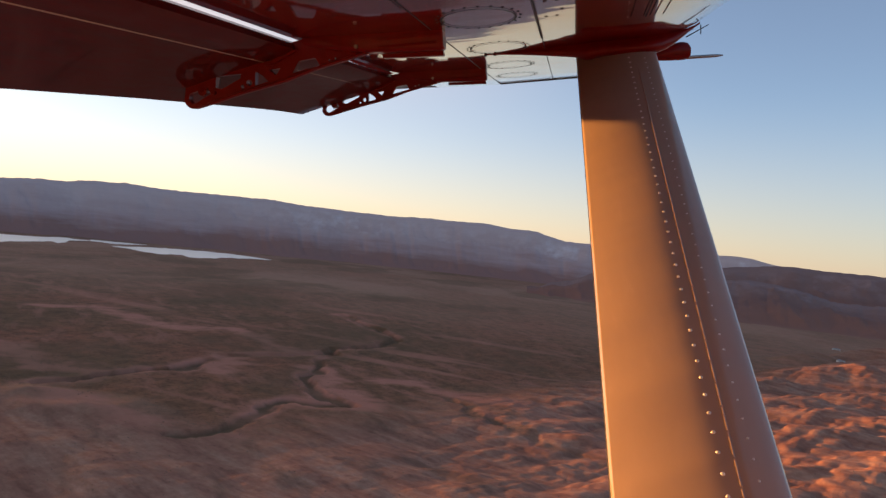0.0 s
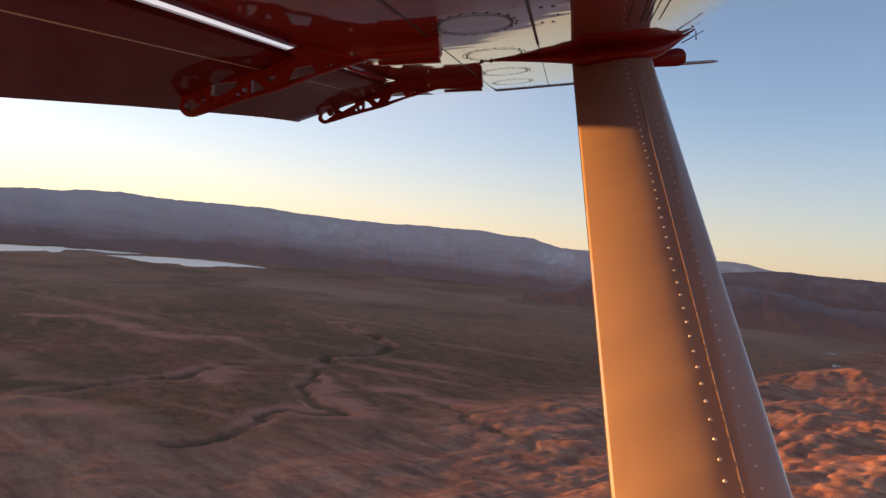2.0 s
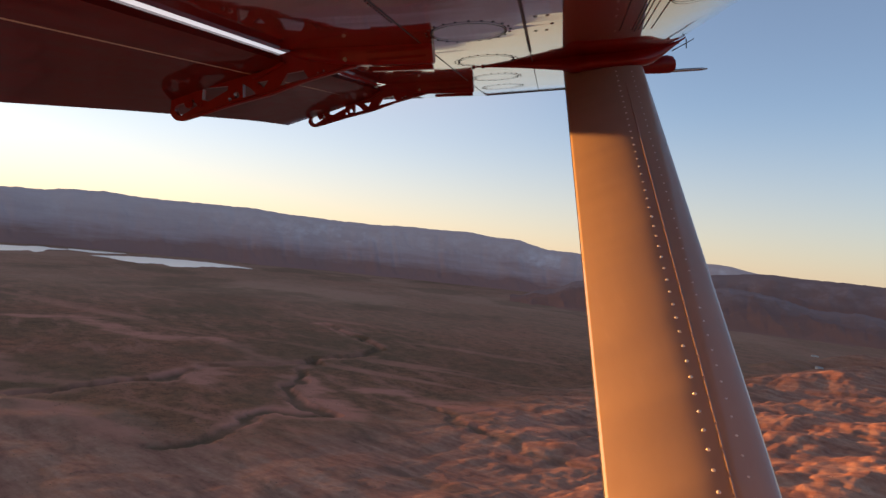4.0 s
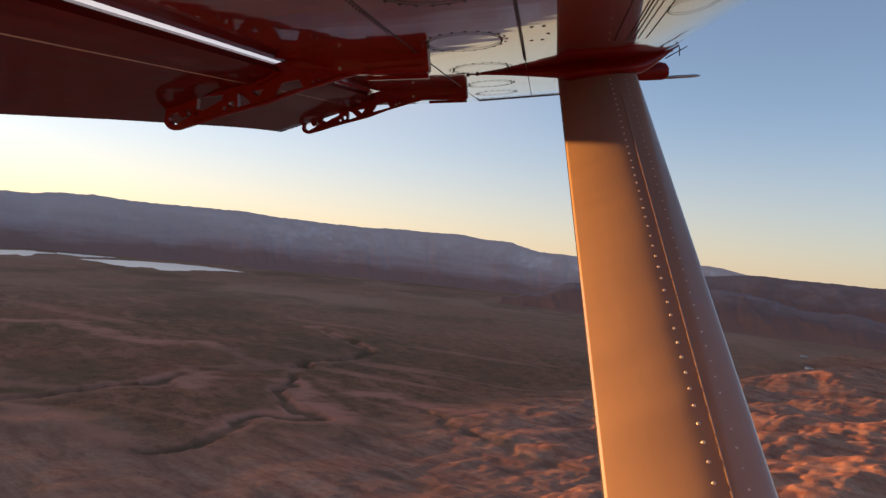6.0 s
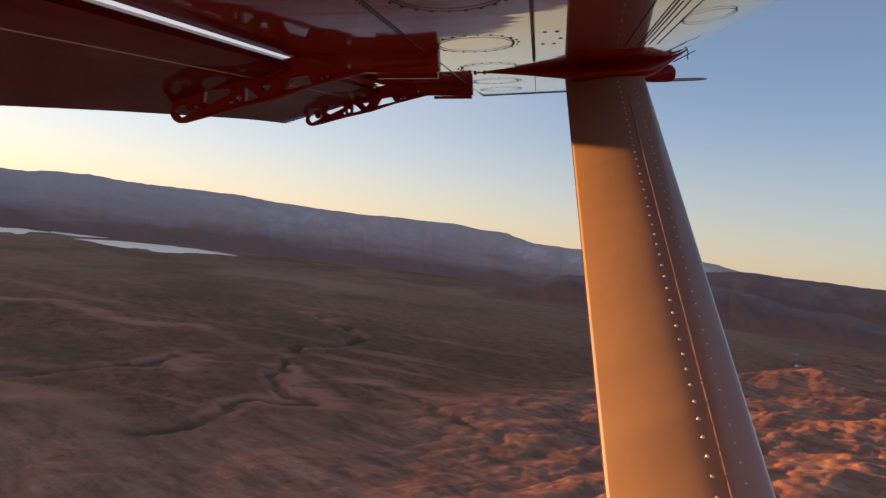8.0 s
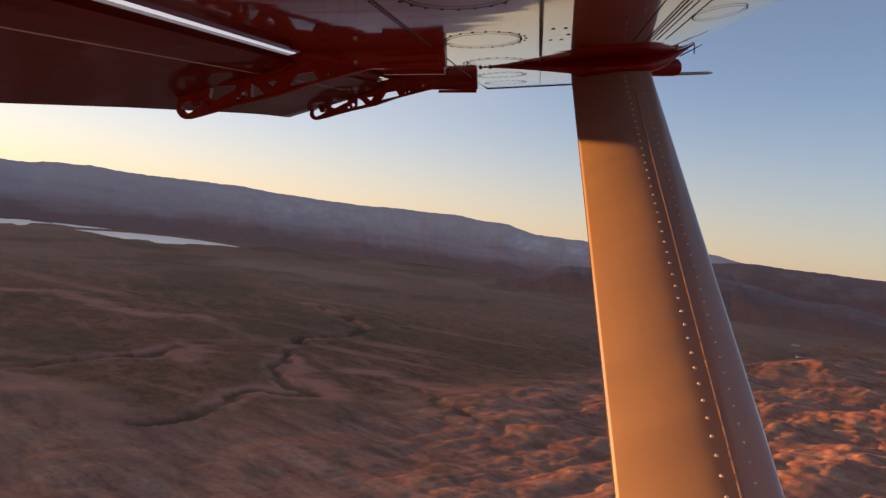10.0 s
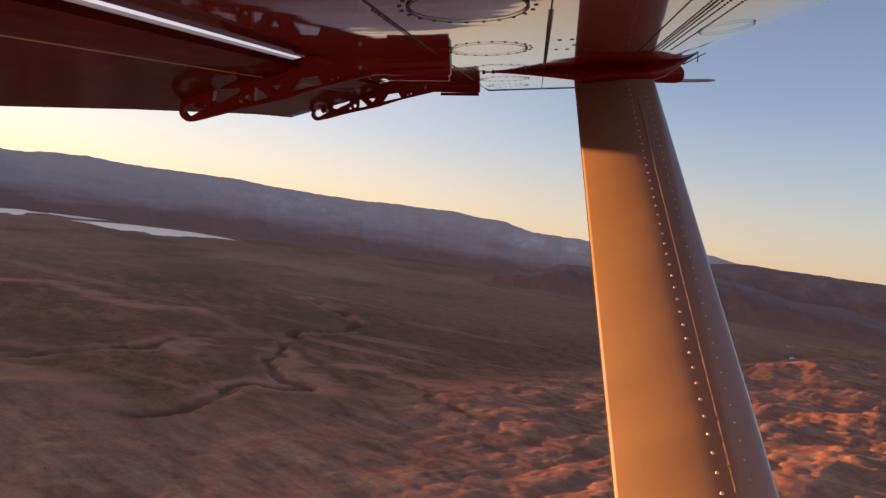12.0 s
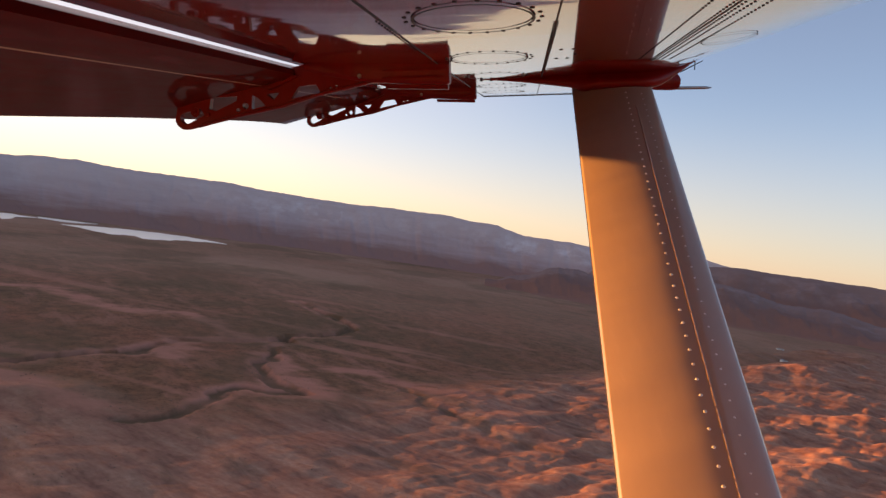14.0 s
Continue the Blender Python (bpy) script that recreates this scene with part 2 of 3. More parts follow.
def land(x, y):
    """Height and surface kinds of the plain at x, y."""
    r = np.hypot(x, y)
    z = 5 * fbm(x / 520, y / 520, 3, 3) + 1.6 * fbm(x / 110, y / 110, 3, 9)
    wig = 150 * fbm(x / 330, y / 330, 3, 21)
    edge = y - (975 + 0.62 * x) + wig
    rock = smooth(140, -150, edge) * smooth(-270, 30, x + 0.25 * wig + (700 - y) * 0.9)
    near = smooth(640, 520, y + 0.2 * x + 0.3 * wig)
    rock = np.clip(np.maximum(rock, near * 0.85), 0, 1) * smooth(-700, -350, x + 400 * near)
    # a second lit outcrop farther off
    far = smooth(1, 0.35, np.hypot((x - 1250) / 520, (y - 1700) / 170) + 0.4 * fbm(x / 160, y / 160, 3, 77))
    rock = np.maximum(rock, far * 0.9)
    ux, uy = x * 0.94 - y * 0.34, x * 0.34 + y * 0.94
    rz = 16 * (ridged(ux / 320, uy / 150, 3, 31, 0.4) - 0.62) + 20 * (billow(ux / 250, uy / 95, 3, 41, 0.40) - 0.36) + 11 * (billow((x * 0.8 + y * 0.6) / 105, (y * 0.8 - x * 0.6) / 52, 3, 47, 0.5) - 0.36) + 2.2 * (billow(ux / 40, uy / 15, 2, 51) - 0.36) + 1.0 * fbm(ux / 14, uy / 6, 2, 57)
    terr = 4.5
    step = np.floor(rz / terr) * terr + terr * smooth(0.25, 0.85, rz / terr - np.floor(rz / terr))
    tame = 0.22 + 0.78 * smooth(-110, 190, x + 0.3 * wig)
    z = z + tame * rock * (0.45 * rz + 0.55 * step + 6 + 0.036 * np.clip(x + 150, 0, 170) + 0.06 * np.clip(x - 20, 0, 650))
    dune_haze = smooth(1, 0.4, np.hypot((x + 370) / 130, (y - 650) / 60) + 0.25 * fbm(x / 80, y / 80, 2, 5))
    z = z + dune_haze * (4 + 3 * fbm(x / 60, y / 45, 3, 15))
    sand, scrub = np.zeros_like(x), np.zeros_like(x)
    jx, jy = x + 20 * fbm(x / 45, y / 45, 4, 51, 0.6), y + 20 * fbm(x / 45, y / 45, 4, 61, 0.6)
    for pts, width, depth in WASHES:
        d = to_line(jx, jy, pts)
        cut = 0.35 + 0.65 * smooth(-0.35, 0.25, fbm(x / 75, y / 75, 2, 55))
        z = z - depth * cut * smooth(width * 1.6, width * 0.5, d)
        bank = smooth(width * 3.4, width * 1.2, d)
        scrub = np.maximum(scrub, smooth(width * 1.3, width * 0.5, d) * 0.85 * cut)
        sand = np.maximum(sand, bank * smooth(0.1, 0.6, fbm(x / 60, y / 60, 2, 71) + 0.45))
    for pts in TRACKS:
        d = to_line(jx, jy, pts)
        sand = np.maximum(sand, smooth(38, 2, d + 30 * fbm(x / 38, y / 26, 4, 81, 0.6)) * 0.95)
    streak = smooth(0.30, 0.62, fbm(ux / 420, uy / 60, 4, 91))
    sand = np.maximum(sand, streak * 0.55 * smooth(2600, 1400, r))
    scrub = np.maximum(scrub, smooth(0.05, 0.45, fbm(x / 300, y / 420, 5, 101, 0.6)) * 0.5 * (1 - rock))
    flat = smooth(2500, 3000, r)
    z = z * (1 - flat) - 1.5 * flat
    # far plain grows paler with distance: haze put into the soil colour
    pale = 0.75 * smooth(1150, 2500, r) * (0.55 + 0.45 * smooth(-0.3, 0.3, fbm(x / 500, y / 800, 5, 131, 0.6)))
    dune_haze = np.maximum(0.45 * dune_haze, pale)
    return z, rock, dune_haze * (1 - rock), sand * (1 - rock * 0.7), scrub


def sheet(name, verts, rows, cols, closed, mat, **fields):
    me = bpy.data.meshes.new(name)
    i = np.arange(rows * cols).reshape(rows, cols)
    j = np.roll(i, -1, 1) if closed else i[:, 1:]
    i0 = i if closed else i[:, :-1]
    quads = np.stack((i0[:-1], j[:-1], j[1:], i0[1:]), -1).reshape(-1, 4)
    me.vertices.add(len(verts))
    me.vertices.foreach_set("co", np.asarray(verts, np.float32).ravel())
    me.loops.add(quads.size)
    me.loops.foreach_set("vertex_index", quads.ravel().astype(np.int32))
    me.polygons.add(len(quads))
    me.polygons.foreach_set("loop_start", np.arange(0, quads.size, 4, dtype=np.int32))
    me.polygons.foreach_set("use_smooth", np.ones(len(quads), bool))
    me.update()
    for key, val in fields.items():
        me.attributes.new(key, "FLOAT", "POINT").data.foreach_set("value", np.asarray(val, np.float32).ravel())
    me.materials.append(mat)
    return new(name, me)


# one sheet of ground out to the horizon, finest ahead of the camera
ANG = np.radians(np.concatenate((np.linspace(-46, 46, 760), np.linspace(49, 311, 90))))
RAD = np.concatenate(((0.01, 60, 150), np.geomspace(260, 3000, 640), np.geomspace(3050, 4990, 40)))
aa, rr = np.meshgrid(ANG, RAD)
gx, gy = rr * np.sin(aa), rr * np.cos(aa)
gz, g_rock, g_dune_haze, g_sand, g_scrub = land(gx, gy)
ground = sheet("ground", np.stack((gx, gy, gz), -1).reshape(-1, 3), len(RAD), len(ANG), True, GROUND, rock=g_rock, dune_haze=g_dune_haze, sand=g_sand, scrub=g_scrub)
tagged(ground, "brown desert plain with red sandstone outcrops and washes", "ground", kind="structure")


# ---- lake ----
def shore(line, amp, seed):
    """A ragged shore through (angle, distance) points."""
    at, far = zip(*line)
    return lambda az: np.interp(az, at, far) + amp * fbm(az / 0.5, az * 0 + seed, 4, seed) * np.clip(np.minimum(az - at[0], at[-1] - az) / 0.8, 0, 1)


def lake(name, az0, az1, near, far, label):
    """A sheet of water between two shores, which give their distance at an angle."""
    az = np.linspace(az0, az1, 220)
    k = np.linspace(0, 1, 8)[:, None]
    r0, r1 = near(az), far(az)
    r = r0 + (np.maximum(r1, r0 + 1) - r0) * k
    a = np.radians(az)[None, :] + 0 * k
    v = np.stack((r * np.sin(a), r * np.cos(a), np.full(r.shape, -0.6)), -1).reshape(-1, 3)
    return tagged(sheet(name, v, 8, 220, False, WATER), label, "lake", kind="structure")


lake("water_1", -28.3, -16.45, shore(((-28.3, 3712), (-27.2, 3640), (-25.9, 3446), (-24.7, 3406), (-23.3, 3480), (-22.7, 3330), (-20.8, 3407), (-20.3, 3540), (-18.7, 3640), (-16.45, 3730)), 45, 4),
     shore(((-28.3, 3740), (-25.7, 3925), (-23.8, 4005), (-21.7, 4032), (-20.3, 4009), (-18.8, 3955), (-16.45, 3760)), 30, 8), "pale still lake under the mesa, mirroring the sky")
lake("water_2", -29.8, -25.9, shore(((-29.8, 4060), (-28.0, 3965), (-25.9, 4150)), 40, 14), shore(((-29.8, 4225), (-28.0, 4208), (-25.9, 4190)), 15, 18), "thin bright sliver of the lake's far arm")
lake("water_3", -52, -29.85, shore(((-52, 2950), (-44, 3000), (-39.6, 3090), (-37.7, 3143), (-35.5, 3368), (-33.0, 3647), (-32.3, 3741), (-31.9, 3645), (-31.4, 3716), (-31.2, 3895), (-29.85, 4080)), 70, 24),
     shore(((-52, 3800), (-44, 3850), (-39.6, 3900), (-37.8, 4062), (-35.6, 4020), (-33.0, 4080), (-31.3, 4245), (-30.9, 4150), (-29.85, 4130)), 35, 28), "pale wide arm of the lake with a ragged shore")


# ---- mesas and ridges ----
def mesa(name, az0, az1, r0, r1, skyline, mat, seed, label, rough=1.0, cols=520, lumps=10.0):
    az = np.linspace(az0, az1, cols)
    k = np.linspace(0, 1, 46)[:, None]
    a = np.radians(az)[None, :] + 0 * k
    foot = r0 + 130 * fbm(az / 5.0, az * 0, 4, seed)[None, :]
    r = foot + (r1 - foot) * k
    top = np.interp(az, *skyline)[None, :]
    zt = 200 + r1 * np.tan(np.radians(top)) + 4 * rough * fbm(az / 1.6, az * 0 + 3, 5, seed + 5)[None, :] + 3.5 * rough * fbm(az / 0.45, az * 0 + 8, 2, seed + 6)[None, :]
    fade = smooth(az0, az0 + 2, az)[None, :] * smooth(az1, az1 - 4, az)[None, :]
    zt = zt * fade
    gully = ridged(az[None, :] / 1.3 + 0.8 * k, k * 2.2 + seed, 4, seed + 11)
    prof = np.interp(k, (0, 0.18, 0.42, 0.66, 0.76, 0.84, 1.0), (0, 0.10, 0.31, 0.60, 0.72, 0.84, 1.0))
    prof = np.clip(prof - 0.09 * rough * (gully - 0.5) * smooth(0, 0.2, k) * smooth(0.97, 0.75, k), 0, 1.0)
    z = -4 + (zt + 4) * prof
    px, py = r * np.sin(a), r * np.cos(a)
    z = z + lumps * (1.6 * fbm(px / 330, py / 330, 2, seed + 21) + ridged(px / 150, py / 150, 3, seed + 31) - 0.5) * smooth(0.02, 0.25, k) * smooth(1.0, 0.72, k)
    v = np.stack((r * np.sin(a), r * np.cos(a), z), -1).reshape(-1, 3)
    cliff = (smooth(0.55, 0.74, k) * smooth(0.99, 0.86, k)) * (0.25 + 0.75 * smooth(-20, -8, az)[None, :]) * (0.4 + 0.6 * (fbm(az / 6.0, az * 0, 3, seed + 3)[None, :] > -0.1)) + 0 * a
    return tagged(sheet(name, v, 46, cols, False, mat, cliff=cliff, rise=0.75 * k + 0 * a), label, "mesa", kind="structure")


# crest left of about -40 is unseen, added and sized to shade the plain
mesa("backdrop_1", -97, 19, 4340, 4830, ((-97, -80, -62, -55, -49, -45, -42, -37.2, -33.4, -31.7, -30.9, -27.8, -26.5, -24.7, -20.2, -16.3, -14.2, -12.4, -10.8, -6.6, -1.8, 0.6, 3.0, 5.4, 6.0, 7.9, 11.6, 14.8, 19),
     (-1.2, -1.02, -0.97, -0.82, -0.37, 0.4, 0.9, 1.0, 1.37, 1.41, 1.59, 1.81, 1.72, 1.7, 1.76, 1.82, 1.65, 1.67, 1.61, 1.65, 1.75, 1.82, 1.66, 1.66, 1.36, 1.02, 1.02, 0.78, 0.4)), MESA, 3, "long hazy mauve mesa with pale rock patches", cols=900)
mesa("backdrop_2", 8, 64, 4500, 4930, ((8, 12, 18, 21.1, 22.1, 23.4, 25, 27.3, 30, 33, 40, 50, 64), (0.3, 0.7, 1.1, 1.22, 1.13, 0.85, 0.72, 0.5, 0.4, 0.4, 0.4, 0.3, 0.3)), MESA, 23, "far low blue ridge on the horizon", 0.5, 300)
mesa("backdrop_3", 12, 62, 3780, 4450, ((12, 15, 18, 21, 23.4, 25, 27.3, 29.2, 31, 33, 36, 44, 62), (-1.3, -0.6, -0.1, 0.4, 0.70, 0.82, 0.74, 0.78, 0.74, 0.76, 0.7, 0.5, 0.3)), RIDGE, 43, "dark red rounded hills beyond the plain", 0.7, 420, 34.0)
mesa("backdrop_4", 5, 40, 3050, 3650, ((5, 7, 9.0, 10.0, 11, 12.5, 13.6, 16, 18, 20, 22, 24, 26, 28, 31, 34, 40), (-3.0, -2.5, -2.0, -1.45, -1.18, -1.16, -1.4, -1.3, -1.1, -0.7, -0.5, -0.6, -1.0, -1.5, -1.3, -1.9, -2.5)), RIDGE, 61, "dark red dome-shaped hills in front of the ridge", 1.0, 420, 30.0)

# ---- road ----
def road_strip(pts, width):
    p = np.array(pts, float)
    t = np.linspace(0, len(p) - 1, 120)
    x, y = np.interp(t, range(len(p)), p[:, 0]), np.interp(t, range(len(p)), p[:, 1])
    for _ in range(40):
        x[1:-1], y[1:-1] = (x[:-2] + 2 * x[1:-1] + x[2:]) / 4, (y[:-2] + 2 * y[1:-1] + y[2:]) / 4
    nx, ny = -np.gradient(y), np.gradient(x)
    d = np.hypot(nx, ny)
    out = []
    for k in (-0.5, 0.5):
        vx, vy = x + nx / d * width * k, y + ny / d * width * k
        out.append(np.stack((vx, vy, land(x, y)[0] + 1.2), -1))
    return np.concatenate(out)


road = sheet("road", road_strip(((3300, 3900), (2633, 3400), (2100, 2900), (1700, 2400), (1478, 2064), (1350, 1800), (1500, 1600), (1800, 1450)), 13), 2, 120, False, ROAD)
tagged(road, "grey asphalt road curving across the plain", "road", kind="structure")

# ---- shrubs ----
rng = np.random.default_rng(4)
sa, sr = np.radians(rng.uniform(-42, 44, 9000)), np.sqrt(rng.uniform(480 ** 2, 1500 ** 2, 9000))
sx, sy = sr * np.sin(sa), sr * np.cos(sa)
keep = (fbm(sx / 120, sy / 120, 3, 7) + rng.uniform(-0.4, 0.4, 9000)) > 0.0
sx, sy = sx[keep], sy[keep]
sz, s_rock = land(sx, sy)[:2]
verts, faces = [], []
for x, y, z, w, q in zip(sx, sy, sz, rng.uniform(0.35, 0.95, len(sx)) * np.where(s_rock > 0.5, 0.7, 1.0), rng.uniform(0, 1, len(sx))):
    i = len(verts)
    for k in range(5):
        verts.append((x + w * math.cos(k * 1.257 + q), y + w * math.sin(k * 1.257 + q), z - 0.2 + 0.5 * w * ((k * 7 + int(q * 9)) % 3) * 0.3))
    verts.append((x + 0.3 * w * (q - 0.5), y, z + w * (0.7 + 0.4 * q)))
    faces += [(i + k, i + (k + 1) % 5, i + 5) for k in range(5)]
me = bpy.data.meshes.new("desert_shrubs")
me.from_pydata(verts, [], faces)
me.materials.append(SHRUB)
tagged(new("desert_shrubs", me), "sparse dark desert shrubs scattered over the plain", "shrub", kind="stuff")

# ---- airplane: x forward, y outboard, z up, from the eye point ----
plane = new("airplane")
plane.matrix_world = Matrix.Translation((0, 0, 200)) @ Matrix(((0.98099, 0.09771, -0.16769), (-0.12482, 0.97925, -0.15963), (0.14862, 0.17753, 0.97283))).to_4x4()
tagged(plane, "high-wing airplane with red underside, lowered flap and white strut", "airplane")
SKIN = 0.28


def part(name, bm, mat, parent, label="", smooth_faces=True, bevel=0.0):
    if bevel:
        bmesh.ops.bevel(bm, geom=[e for e in bm.edges if e.is_manifold and e.calc_face_angle(0) > 0.6], offset=bevel, segments=2, profile=0.6, affect="EDGES", clamp_overlap=True)
    bmesh.ops.recalc_face_normals(bm, faces=bm.faces)
    me = bpy.data.meshes.new(name)
    for f in bm.faces:
        f.smooth = smooth_faces
    if smooth_faces:
        for e in bm.edges:
            e.smooth = not (e.is_manifold and e.calc_face_angle(0) > 0.7)
    bm.to_mesh(me)
    bm.free()
    me.materials.append(mat)
    ob = new(name, me)
    ob.parent = parent
    if label:
        ob["label"] = label
    return ob


def loft(rings, closed=True, caps=True):
    bm = bmesh.new()
    vs = [[bm.verts.new(p) for p in ring] for ring in rings]
    m = len(vs[0])
    for a, b in zip(vs, vs[1:]):
        for i in range(m if closed else m - 1):
            bm.faces.new((a[i], a[(i + 1) % m], b[(i + 1) % m], b[i]))
    if caps and closed:
        bm.faces.new(vs[0])
        bm.faces.new(list(reversed(vs[-1])))
    return bm


def wing_section(tail, low, high, nose=0.80, steps=14):
    """Flat lower skin, nose bent up ahead of the spar, bowed upper skin: points (x, z)."""
    bend = nose - 0.38
    pts = []
    for k in range(17):
        x = tail + (bend - tail) * k / 16
        pts.append((x, low + 0.04 * max(0.0, -0.33 - x)))
    for k in range(1, steps + 1):
        q = math.sin(math.pi * 0.5 * k / steps)
        pts.append((bend + 0.38 * q, low + 0.13 * (1 - math.sqrt(max(0.0, 1 - q ** 2.3)))))
    for k in range(1, 15):
        q = k / 15
        x = nose + (tail - nose) * q
        pts.append((x, low + 0.13 + (high - low - 0.13) * math.sin(min(1, q * 1.9 + 0.12) * math.pi / 2) * (1 - max(0, q - 0.35) * 1.1)))
    pts.append((tail, pts[0][1] + 0.06))
    return pts


def bow(y):
    """The inboard skin rises a little towards the root."""
    return 0.002 * max(0.0, 2.3 - y)


def wing():
    rings = []
    for y, nose in ((-0.9, 0.80), (0.5, 0.80), (1.6, 0.80), (2.3, 0.795), (2.8, 0.79), (4.0, 0.775)):
        rings.append([(x, y, z) for x, z in wing_section(-0.832, SKIN + bow(y), 0.52, nose)])
    skin = part("wing", loft(rings), RED_GLOSS, plane, "glossy red lower wing skin")
    rings = []
    for y, tail, low, nose in ((4.003, -1.28, SKIN, 0.775), (4.7, -1.25, SKIN, 0.76), (5.42, -1.19, SKIN + 0.001, 0.745), (5.7, -1.17, SKIN + 0.035, 0.74), (6.4, -1.10, SKIN + 0.18, 0.72), (7.2, -1.00, SKIN + 0.30, 0.66)):
        rings.append([(x, y, z) for x, z in wing_section(tail, low, low + 0.2, nose)])
    tip = part("outer_wing", loft(rings), RED_GLOSS, plane)
    tip.data.materials.append(RED_DULL)
    for f in tip.data.polygons:
        f.material_index = int(f.center.x < -0.86)
    return skin


wing_ob = wing()


def flap():
    rings = []
    for y in (-0.9, 0.6, 2.3, 2.9, 3.2, 3.4, 3.6, 3.8, 3.955, 3.985):
        droop = 0.014 * max(0.0, (y - 3.2) / 0.8) ** 2
        shrink = 0.0 if y < 3.96 else 0.3
        sec = [(-0.833, 0.272), (-0.839, 0.294), (-0.866, 0.312), (-0.94, 0.330), (-1.02, 0.333), (-1.20, 0.262), (-1.30, 0.210), (-1.412, 0.158),
               (-1.411, 0.153), (-1.30, 0.177), (-1.18, 0.203), (-1.06, 0.226), (-0.95, 0.244), (-0.87, 0.253)]
        cx, cz = -1.09, 0.21
        rings.append([(cx + (x - cx) * (1 - shrink * 0.1), y, cz + (z - cz) * (1 - shrink) + bow(y) * (x + 1.42) / 0.58 + 0.022 * (x + 0.833) - 0.009 - (0.008 * max(0.0, y - 2.3) + droop) * min(1.0, max(0.0, -0.86 - x) / 0.3)) for x, z in sec])
    ob = part("flap", loft(rings), RED_FLAP, plane, "lowered weathered dark red flap")
    # lap joint along the flap's lower skin
    bm = loft([[(x, y, z + bow(y) * 0.79 - 0.0118 - 0.0026 * max(0.0, y - 2.3)) for x, z in ((-0.956, 0.2437), (-0.960, 0.2412), (-0.962, 0.2408), (-0.960, 0.2430))] for y in (-0.9, 2.3, 3.95)])
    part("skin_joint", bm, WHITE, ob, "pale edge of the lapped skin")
    return ob


flap()


# hinge brackets: side plate with a stepped truss, and a box fairing at the front
def plate(outline, holes, y, thick):
    """A flat plate in the x-z plane with holes, cut by bridging: the outline is filled round the holes."""
    bm = bmesh.new()
    edges = []
    for loop in (outline, *holes):
        vs = [bm.verts.new((x, y - thick / 2, z)) for x, z in loop]
        edges += [bm.edges.new((a, b)) for a, b in zip(vs, vs[1:] + vs[:1])]
    bmesh.ops.triangle_fill(bm, use_beauty=True, use_dissolve=False, edges=edges)
    back = bmesh.ops.extrude_face_region(bm, geom=bm.faces[:])
    for v in back["geom"]:
        if isinstance(v, bmesh.types.BMVert):
            v.co.y += thick
    return bm


def arc(cx, cz, r, a0, a1, n=9):
    return [(cx + r * math.cos(radians(a0 + (a1 - a0) * k / n)), cz + r * math.sin(radians(a0 + (a1 - a0) * k / n))) for k in range(n + 1)]


